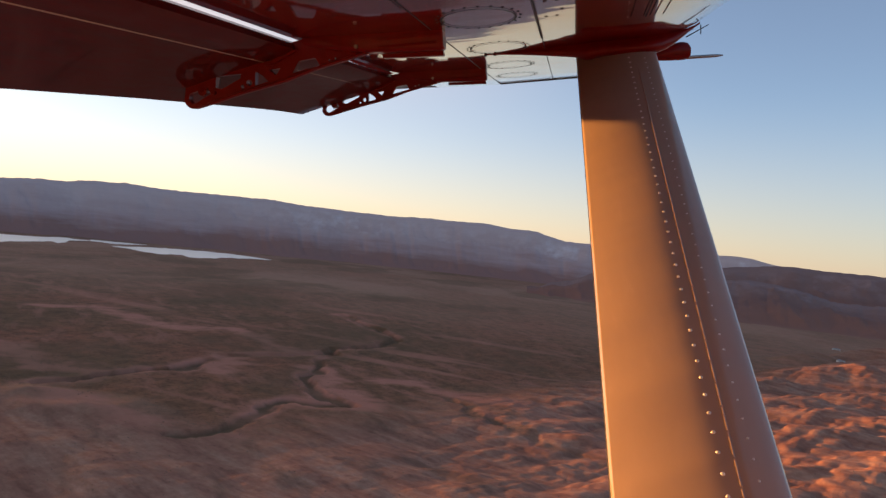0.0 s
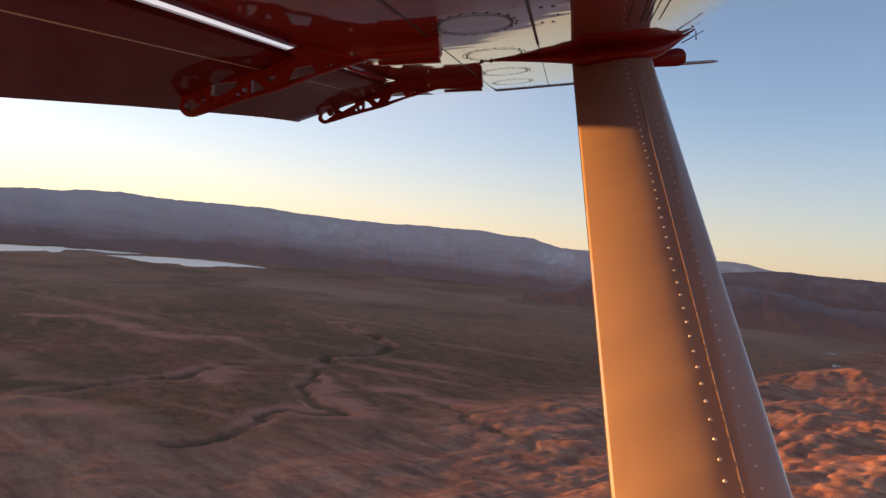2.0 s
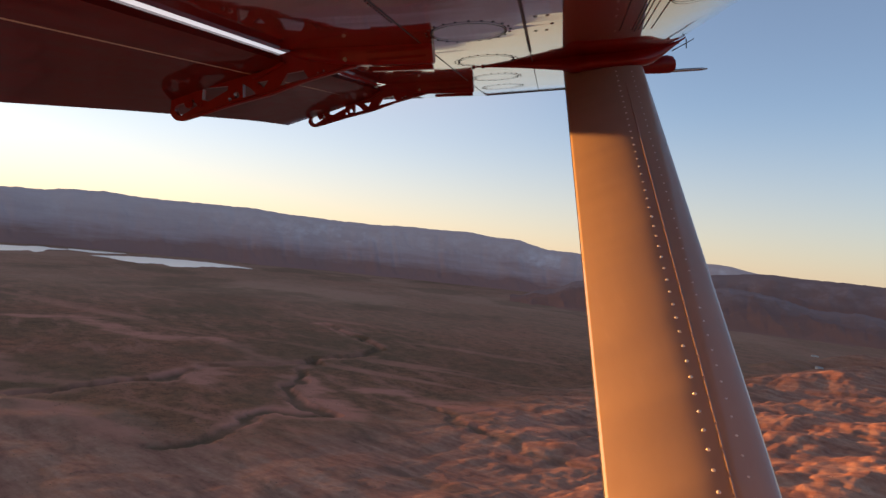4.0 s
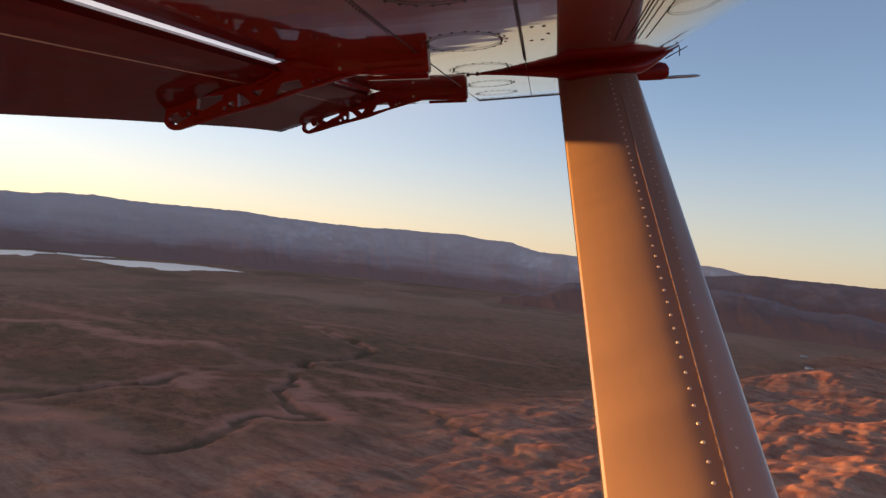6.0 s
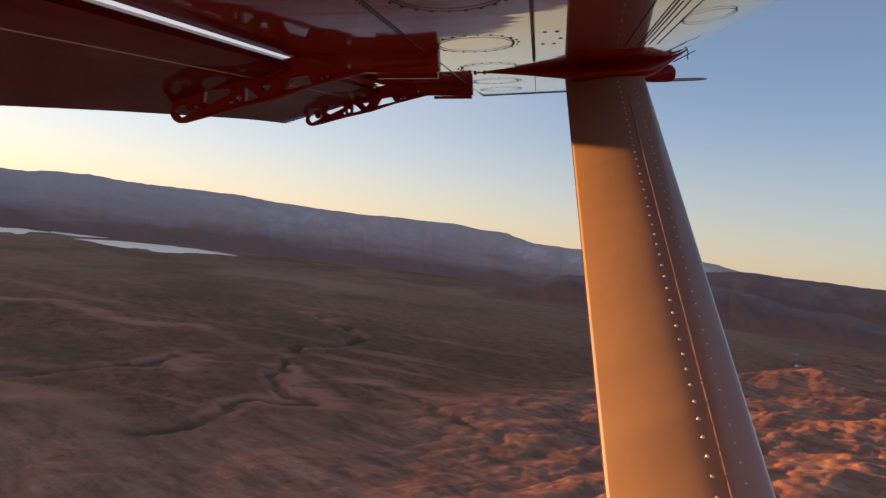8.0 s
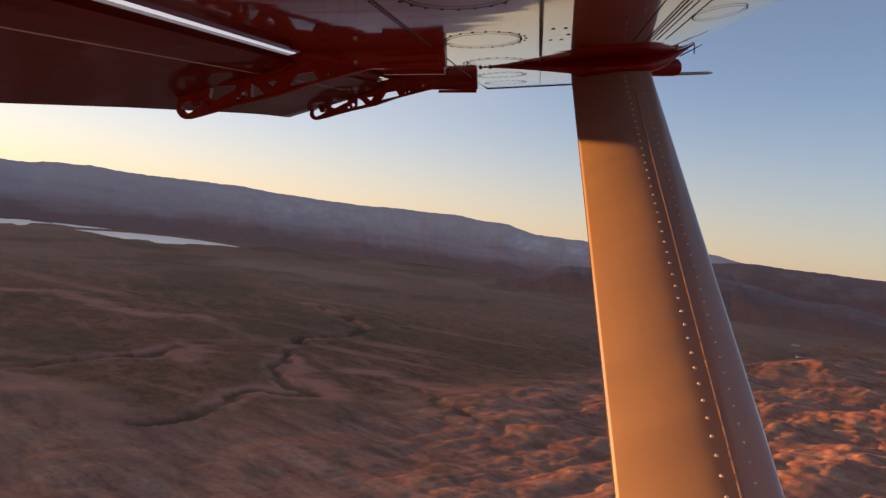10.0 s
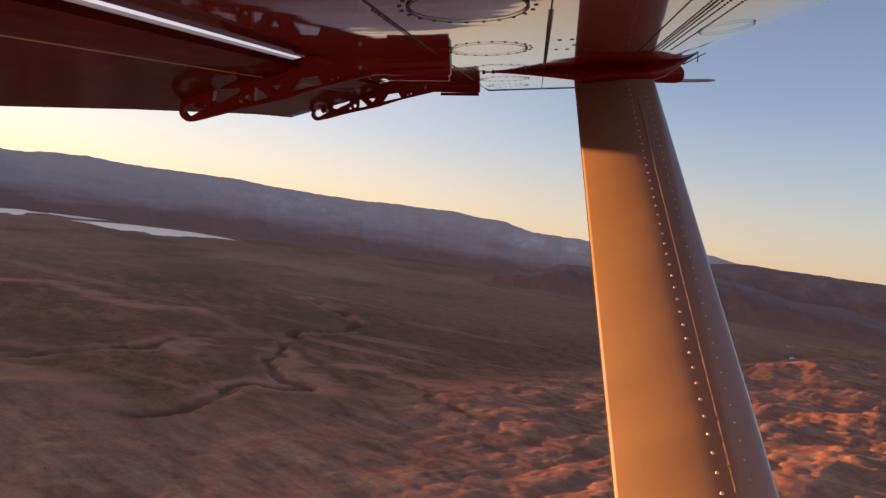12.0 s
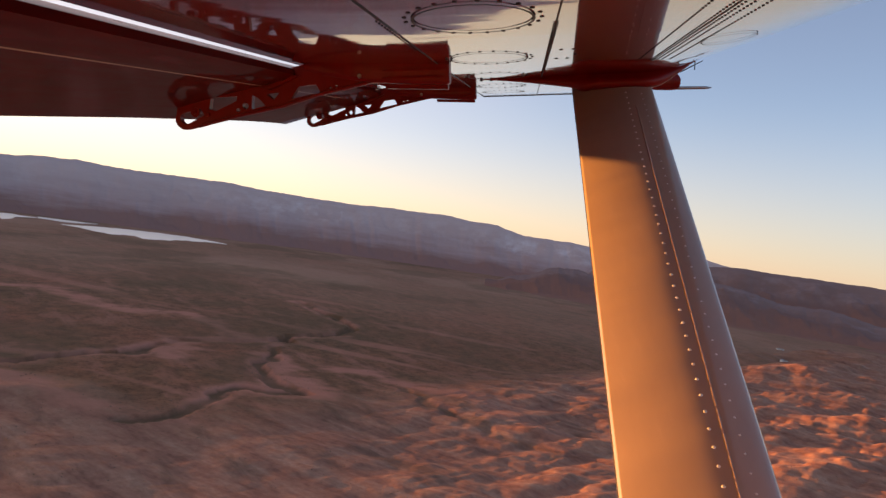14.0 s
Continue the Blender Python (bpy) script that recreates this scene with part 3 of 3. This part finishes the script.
def bracket(y):
    outline = arc(-1.250, 0.138, 0.041, 190, 282) + [(-1.055, 0.133), (-0.892, 0.158), (-0.76, 0.192), (-0.57, 0.226), (-0.53, 0.230), (-0.53, 0.290),
               (-0.80, 0.303), (-0.90, 0.287), (-1.00, 0.262), (-1.08, 0.240), (-1.15, 0.232), (-1.20, 0.238), (-1.228, 0.262), (-1.256, 0.258), (-1.272, 0.20)]
    holes = [
        arc(-1.250, 0.138, 0.021, 120, 300, 8) + [(-1.180, 0.146), (-1.192, 0.170)],
        [(-1.160, 0.166), (-1.135, 0.158), (-1.056, 0.190), (-1.052, 0.206), (-1.150, 0.206)],
        [(-1.002, 0.158), (-0.950, 0.168), (-0.968, 0.190), (-0.996, 0.209)],
        [(-0.942, 0.208), (-0.918, 0.186), (-0.897, 0.211)],
        [(-0.856, 0.187), (-0.748, 0.206), (-0.762, 0.233), (-0.825, 0.228)],
        arc(-1.052, 0.158, 0.008, 0, 330, 7),
        arc(-1.024, 0.171, 0.012, 0, 330, 7),
        arc(-0.710, 0.219, 0.0042, 0, 300, 5),
        arc(-0.688, 0.224, 0.0042, 0, 300, 5),
    ]
    ob = part("flap_bracket", plate(outline, holes, y, 0.026), RED_DARK, plane, "red flap hinge bracket with cut-out triangles", smooth_faces=False)
    # arm that carries the flap, with its roller in the slot
    web = [(-1.248, 0.246), (-1.205, 0.246), (-1.192, 0.165), (-1.205, 0.142), (-1.232, 0.140), (-1.236, 0.165)]
    part("hinge_arm", plate(web, [], y + 0.030, 0.014), RED_DARK, ob, smooth_faces=False)
    bm = bmesh.new()
    bmesh.ops.create_cone(bm, cap_ends=True, segments=14, radius1=0.017, radius2=0.017, depth=0.062, matrix=pose(-1.212, y + 0.015, 0.158, 90))
    part("hinge_roller", bm, RED_DARK, ob)
    bm = bmesh.new()
    bmesh.ops.create_cone(bm, cap_ends=True, segments=10, radius1=0.006, radius2=0.006, depth=0.075, matrix=pose(-1.180, y + 0.022, 0.180, 0, -24))
    part("push_rod", bm, BLACK, ob, "dark greasy push rod")
    for x, z in ((-1.212, 0.158), (-1.165, 0.148)):
        bm = bmesh.new()
        bmesh.ops.create_cone(bm, cap_ends=True, segments=10, radius1=0.008, radius2=0.006, depth=0.008, matrix=pose(x, y - 0.017, z, 90))
        part("bolt_head", bm, RED_DARK, ob)
    # stiffening bead along the lower edge of the plate
    rings = []
    for x, z in ((-1.20, 0.106), (-1.055, 0.137), (-0.892, 0.162), (-0.76, 0.196), (-0.58, 0.228)):
        rings.append([(x, y - 0.019, z), (x, y - 0.012, z - 0.004), (x, y - 0.012, z + 0.008), (x, y - 0.019, z + 0.005)])
    part("edge_bead", loft(rings), RED_DARK, ob)
    # box fairing
    rings = []
    for x, hw, bot in ((-0.80, 0.024, 0.285), (-0.74, 0.032, 0.264), (-0.64, 0.037, 0.243), (-0.56, 0.039, 0.229), (-0.48, 0.039, 0.224), (-0.36, 0.039, 0.217), (-0.300, 0.039, 0.214), (-0.290, 0.033, 0.221)):
        top = SKIN + 0.04 * max(0.0, -0.33 - x) + 0.004
        rings.append([(x, y - hw, top), (x, y - hw, bot + 0.012), (x, y - hw + 0.010, bot), (x, y + hw - 0.010, bot), (x, y + hw, bot + 0.012), (x, y + hw, top)])
    part("fairing_box", loft(rings), RED_DARK, ob, "rounded red box fairing on the wing skin")
    rings = []
    for x, z in ((-0.519, 0.209), (-0.30, 0.1995)):
        rings.append([(x, y + 0.02, z), (x, y + 0.05, z), (x, y + 0.05, z + 0.015), (x, y + 0.02, z + 0.015)])
    part("lower_flange", loft(rings), RED_DARK, ob, bevel=0.004)
    for zz in (0.266, 0.240):
        rings = [[(x, y - 0.0395, zz + e * 0.5), (x, y - 0.0420, zz + e), (x, y - 0.0420, zz - e), (x, y - 0.0395, zz - e * 0.5)] for x, e in ((-0.52, 0.002), (-0.50, 0.004), (-0.33, 0.004), (-0.31, 0.002))]
        part("pressed_rib", loft(rings), RED_DARK, ob)
    for x, z, d in ((-0.60, 0.252, 0.038),):
        bm = bmesh.new()
        bmesh.ops.create_cone(bm, cap_ends=True, segments=10, radius1=0.009, radius2=0.007, depth=0.010, matrix=pose(x, y - d, z, 90))
        part("bolt_head", bm, ALU, ob)
    # link from the bracket up to the flap nose
    part("flap_link", plate([(-0.95, 0.222), (-0.92, 0.222), (-0.82, 0.262), (-0.845, 0.270)], [], y - 0.03, 0.018), RED_DARK, ob, smooth_faces=False)
    # the truss droops a little behind the box
    for o in (ob, *ob.children):
        for v in o.data.vertices:
            v.co.z += 0.018 * min(0.0, v.co.x + 0.53)
    return ob


for y in (2.42, 3.99):
    bracket(y)


# strut: an airfoil tube from the wing down to the fuselage
S_AXIS = Vector((0, 0.879, 0.476)).normalized()
S_NORMAL = Vector((0, -0.476, 0.879)).normalized()
S_TOP = Vector((0, 3.31, SKIN)) - S_NORMAL * 0.020
TE, CHORD, LEAN = 0.195, 0.341, 0.036


def strut_height(k, side):
    """Half thickness at the share k of the chord from the trailing edge."""
    crest = 0.625
    if k < crest:
        h = 0.007 + CHORD * (0.294 * k - 0.224 * k * k) - 0.007 * max(0.0, 1 - k / 0.015)
    else:
        q = (k - crest) / (1 - crest)
        h = 0.0385 * math.sqrt(max(0.0, 1 - q ** 1.7))
    return side * h


def strut_point(k, along, side, proud=0.0):
    x = TE + 0.016 * along + CHORD * k
    return Vector((x, 0, 0)) + S_TOP + S_AXIS * along + S_NORMAL * (strut_height(k, side) + side * proud + LEAN * (k - 0.5))


def strut():
    ks = [0, 0.014, 0.016, 0.022, 0.06, 0.14, 0.24, 0.34, 0.44, 0.52, 0.60, 0.68, 0.76, 0.83, 0.89, 0.94, 0.975, 0.994, 1.0]
    rings = []
    for along in np.linspace(0.06, -3.66, 40):
        ring = [strut_point(k, along, 1) for k in ks] + [strut_point(k, along, -1) for k in reversed(ks[:-1])]
        ring.append(strut_point(0, along, -1) - S_NORMAL * 0.003 - Vector((0.0024, 0, 0)))
        rings.append(ring)
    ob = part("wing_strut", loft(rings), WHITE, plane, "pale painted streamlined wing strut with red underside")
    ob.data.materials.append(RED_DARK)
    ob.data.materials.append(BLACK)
    # faces turned down are dark red, a thin strip at the trailing edge black
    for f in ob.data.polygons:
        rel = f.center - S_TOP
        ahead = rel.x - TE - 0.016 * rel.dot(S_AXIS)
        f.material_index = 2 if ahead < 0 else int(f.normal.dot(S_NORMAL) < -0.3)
    # lapped nose skin: short raised lengths with slits between them
    bm = bmesh.new()
    for i in range(46):
        a0 = -0.34 - i * 0.0655
        r = [[strut_point(k, a, 1, p) for k, p in ((0.712, -0.002), (0.712, 0.0018), (0.718, 0.0024), (0.726, 0.0012), (0.726, -0.002))] for a in (a0, a0 - 0.0585)]
        va, vb = [[bm.verts.new(v) for v in q] for q in r]
        for j in range(4):
            bm.faces.new((va[j], va[j + 1], vb[j + 1], vb[j]))
        bm.faces.new(va)
        bm.faces.new(vb)
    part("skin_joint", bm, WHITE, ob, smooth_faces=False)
    # rivets along both sides of the joint
    bm = bmesh.new()
    bmesh.ops.create_uvsphere(bm, u_segments=10, v_segments=6, radius=0.0046)
    bmesh.ops.scale(bm, vec=(1, 1, 0.50), verts=bm.verts)
    turn = Matrix((Vector((1, 0, 0)), S_AXIS, S_NORMAL)).transposed().to_4x4()
    first = part("rivet", bm, STEEL, ob)
    n = 0
    for k, pitch, start, tall in ((0.635, 0.050, -0.22, 1.0), (0.825, 0.050, -0.235, 0.35)):
        for i in range(58):
            dot = first if n == 0 else first.copy()
            if n:
                scene.collection.objects.link(dot)
            dot.parent = ob
            dot.matrix_basis = Matrix.Translation(strut_point(k, start - i * pitch, 1, 0.0003)) @ turn @ Matrix.Diagonal((0.5 + 0.5 * tall, 0.5 + 0.5 * tall, tall, 1))
            n += 1
    return ob


strut()


# cuff where the strut meets the wing: a spindle hugging the skin
def cuff():
    rings = []
    for k in range(41):
        q = k / 40
        x = -0.232 + (0.735 + 0.232) * q
        # slender tail, full body round the strut, short nose
        fat = 0.55 * (q / 0.42) ** 1.4 if q < 0.42 else 0.55 + 0.45 * smooth(0.42, 0.50, q)
        if q > 0.7:
            fat = (1 - smooth(0.72, 1.0, q)) ** 0.8
        fat = float(max(0.015, fat))
        w, h = 0.10 * fat + 0.004, 0.088 * fat + 0.006 - 0.026 * float(smooth(0.42, 0.54, q) * smooth(0.86, 0.70, q))
        rise = 0.13 * (1 - math.sqrt(max(0.0, 1 - max(0.0, (x - 0.42) / 0.38) ** 2.3)))
        ring = []
        for j in range(15):
            g = math.pi * j / 14
            drop = math.sin(g) ** 0.8
            ring.append((x, 3.27 + w * math.cos(g) - 0.08 * drop * fat, SKIN + 0.004 + rise - h * drop))
        rings.append(ring)
    ob = part("strut_cuff", loft(rings), RED_DARK, plane, "dark red fairing cuff at the strut's upper end")
    for x, z in ((-0.225, 0), (-0.180, 0), (0.700, 0.036), (0.655, 0.024)):
        bm = bmesh.new()
        bmesh.ops.create_cone(bm, cap_ends=True, segments=10, radius1=0.008, radius2=0.006, depth=0.010, matrix=pose(x, 3.27, SKIN - 0.003 + z))
        part("screw_head", bm, BLACK, ob)
    return ob


cuff()


# rivet rows, joints and inspection covers on the lower skin
def skin_z(x, y=3.0):
    q = min(1.0, max(0.0, (x - 0.416) / 0.38))
    return SKIN + bow(y) + 0.04 * max(0.0, -0.33 - x) + 0.13 * (1 - math.sqrt(max(0.0, 1 - q ** 2.3)))


def stud_mesh():
    bm = bmesh.new()
    low = [bm.verts.new((math.cos(k * math.pi / 3), 1.3 * math.sin(k * math.pi / 3), -0.0015)) for k in range(6)]
    top = [bm.verts.new((v.co.x, v.co.y, 0.001)) for v in low]
    bm.faces.new(low)
    for i in range(6):
        bm.faces.new((low[i], low[(i + 1) % 6], top[(i + 1) % 6], top[i]))
    me = bpy.data.meshes.new("rivet")
    bm.to_mesh(me)
    bm.free()
    me.materials.append(BLACK)
    return me


STUD = stud_mesh()


def dots(name, pts, r=0.0034, parent=wing_ob, wide=1.0):
    """Small dark heads proud of the lower skin, one object each."""
    for x, y in pts:
        ob = new(name, STUD)
        ob.parent = parent
        ob.matrix_basis = Matrix.LocRotScale((x, y, skin_z(x, y)), None, (r * wide, r, 1))


def seam(x0, y0, x1, y1, w=0.005):
    d = Vector((x1 - x0, y1 - y0)).normalized()
    n = Vector((-d.y, d.x)) * w / 2
    stops = [0.0] + ([(2.3 - y0) / (y1 - y0)] if y0 < 2.3 < y1 else []) + [1.0]
    rings = []
    for k in stops:
        x, y = x0 + (x1 - x0) * k, y0 + (y1 - y0) * k
        z = SKIN + bow(y)
        rings.append([(x + n.x, y + n.y, z + 0.002), (x + n.x, y + n.y, z - 0.0012), (x - n.x, y - n.y, z - 0.0012), (x - n.x, y - n.y, z + 0.002)])
    bm = loft(rings)
    return part("skin_seam", bm, BLACK, wing_ob)


def row(x, y0, y1, pitch):
    return [(x, y0 + k * pitch) for k in range(int((y1 - y0) / pitch))]


seam(-0.006, 0.2, 0.091, 5.38, 0.0035)
seam(-0.31, 5.375, 0.55, 5.375, 0.022)
seam(-0.332, 0.2, -0.327, 2.37, 0.003)
seam(-0.326, 2.47, -0.311, 5.36, 0.003)
dots("rivet", [(-0.006 + 0.0187 * (y - 0.2), y) for x, y in row(0, 1.5, 2.9, 0.030)], 0.0030, wing_ob, 2.0)
dots("rivet", row(-0.338, 1.4, 1.98, 0.030), 0.0026)
for x in (0.300, 0.343, 0.364, 0.380, 0.408):
    dots("rivet", [(x + 0.062 * (y - 1.65), y) for x, y in row(x, 1.30, 2.54, 0.026)], 0.0028)
seam(0.307, 0.9, 0.407, 2.54, 0.004)
dots("rivet", [(0.063, 2.05), (0.098, 2.05), (0.065, 2.32), (0.10, 2.32), (0.115, 2.20)], 0.006)


def cover(x, y, rx, ry, studs):
    bm = bmesh.new()
    n = 48
    for k in range(n):
        quad = []
        for q, s in ((k, 1), (k + 1, 1), (k + 1, 0.95), (k, 0.95)):
            g = 2 * math.pi * q / n
            quad.append(bm.verts.new((x + rx * s * math.cos(g), y + ry * s * math.sin(g), skin_z(x + rx * s * math.cos(g), y + ry * s * math.sin(g)) - 0.0028)))
        bm.faces.new(quad)
    bmesh.ops.remove_doubles(bm, verts=bm.verts, dist=0.0002)
    ring = part("inspection_cover", bm, BLACK, plane, "outline of a round inspection cover")
    if studs:
        dots("screw", [(x + rx * 1.10 * math.cos(k * 2 * math.pi / studs), y + ry * 1.10 * math.sin(k * 2 * math.pi / studs)) for k in range(studs)], 0.0045, ring)


for y in (1.42, 2.23, 3.04, 3.86, 4.60):
    cover(-0.148, y, 0.122, 0.185, 22)
cover(0.488, 1.94, 0.063, 0.125, 0)


# pitot head under the nose of the outer wing, and the stall vane
def pitot():
    rings = []
    for x, b, t in ((0.50, 0.262, 0.300), (0.62, 0.238, 0.300), (0.70, 0.233, 0.318), (0.77, 0.230, 0.326), (0.798, 0.233, 0.318), (0.810, 0.246, 0.300)):
        c, h, w = (b + t) / 2, (t - b) / 2, 0.035
        rings.append([(x, 3.9 + w * math.cos(k * math.pi / 8), c + h * math.sin(k * math.pi / 8)) for k in range(16)])
    ob = part("pitot_mount", loft(rings), RED_DARK, plane, "red fairing that carries the pitot tube")
    rings = []
    for x, r in ((0.79, 0.009), (0.815, 0.009), (0.91, 0.0085), (0.95, 0.008), (0.979, 0.003)):
        rings.append([(x, 3.9 + r * math.cos(k * math.pi / 5), 0.241 - (x - 0.808) * 0.02 + r * math.sin(k * math.pi / 5)) for k in range(10)])
    part("pitot_tube", loft(rings), ALU, ob, "thin grey metal tube")
    bm = loft([[(0.700, 3.40 + d, 0.290 + e) for d, e in ((-0.004, 0), (0.004, 0), (0.004, 0.006), (-0.004, 0.006))], [(0.800, 3.40 + d, 0.338 + e) for d, e in ((-0.002, 0), (0.002, 0), (0.002, 0.004), (-0.002, 0.004))]])
    vane = part("stall_vane", bm, BLACK, plane, "small dark stall vane")
    bm = loft([[(0.765 + d, 3.40 + e, z) for d, e in ((-0.002, -0.002), (0.002, -0.002), (0.002, 0.002), (-0.002, 0.002))] for z in (0.300, 0.342)])
    part("vane_pin", bm, BLACK, vane)


pitot()


# fuselage round the camera: side wall with the window opening, roof, floor and far side
def fuselage():
    hole = []
    for (cx, cz), a0 in zip(((0.26, 0.15), (-0.36, 0.15), (-0.36, -0.17), (0.26, -0.17)), (0, 90, 180, 270)):
        hole += arc(cx, cz, 0.08, a0, a0 + 90, 5)
    wall = [(-3.2, 0.276), (-3.2, -0.9), (-2.9, -1.5), (2.0, -1.5), (2.6, -1.2), (2.6, 0.276)]
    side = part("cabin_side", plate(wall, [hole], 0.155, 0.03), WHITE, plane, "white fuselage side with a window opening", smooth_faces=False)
    ring = [[(cx * s + (1 - s) * -0.05, cz * s + (1 - s) * -0.01) for cx, cz in hole] for s in (1.06, 1.0)]
    part("window_frame", plate(ring[0], [[(x, z) for x, z in ring[1]]], 0.1725, 0.004), BLACK, side, smooth_faces=False)
    for name, z0, z1 in (("cabin_roof", 0.282, 0.30), ("cabin_floor", -1.53, -1.502)):
        part(name, loft([[(x, -1.5, z0), (x, 0.17, z0), (x, 0.17, z1), (x, -1.5, z1)] for x in (-3.2, 2.6)]), WHITE, plane, smooth_faces=False)
    part("cabin_far_side", plate(wall, [], -1.515, 0.03), WHITE, plane, smooth_faces=False)
    for x in (-3.215, 2.615):
        part("cabin_bulkhead", loft([[(x - 0.012, -1.5, -1.5), (x + 0.012, -1.5, -1.5), (x + 0.012, -1.5, 0.276), (x - 0.012, -1.5, 0.276)], [(x - 0.012, 0.17, -1.5), (x + 0.012, 0.17, -1.5), (x + 0.012, 0.17, 0.276), (x - 0.012, 0.17, 0.276)]]), WHITE, plane, smooth_faces=False)


fuselage()


# ---- small far buildings ----
PLASTER = material("pale_plaster_wall", (0.62, 0.58, 0.54), 0.8)[0]
ROOF = material("dull_metal_roof", (0.30, 0.27, 0.26), 0.6)[0]


def house(x, y, w, d, h, turn):
    base = new("house")
    base.matrix_world = pose(x, y, float(land(np.array([x]), np.array([y]))[0][0]) - 0.3, 0, 0, turn)
    tagged(base, "small pale desert house with a low metal roof", "house", "houses on the plain")
    for name, mat, ring in (("wall", PLASTER, [(-w / 2, 0), (w / 2, 0), (w / 2, h), (-w / 2, h)]), ("roof", ROOF, [(-w / 2 - 0.5, h - 0.1), (w / 2 + 0.5, h - 0.1), (w / 2 + 0.5, h + 0.15), (0, h + 1.5), (-w / 2 - 0.5, h + 0.15)])):
        grow = 0.0 if name == "wall" else 0.5
        part(name, loft([[(px, yy, pz) for px, pz in ring] for yy in (-d / 2 - grow, d / 2 + grow)]), mat, base, smooth_faces=False)
    for px in (-w / 4, w / 4):
        part("window", loft([[(px - 0.6, yy, 1.0), (px + 0.6, yy, 1.0), (px + 0.6, yy, 2.1), (px - 0.6, yy, 2.1)] for yy in (-d / 2 - 0.05, -d / 2 + 0.02)]), BLACK, base, smooth_faces=False)


for spec in ((751, 1374, 14, 8, 4.0, 20), (1150, 1990, 16, 9, 4.2, 35), (1205, 2030, 12, 8, 3.6, 10), (1120, 2080, 20, 9, 4.0, -15)):
    house(*spec)
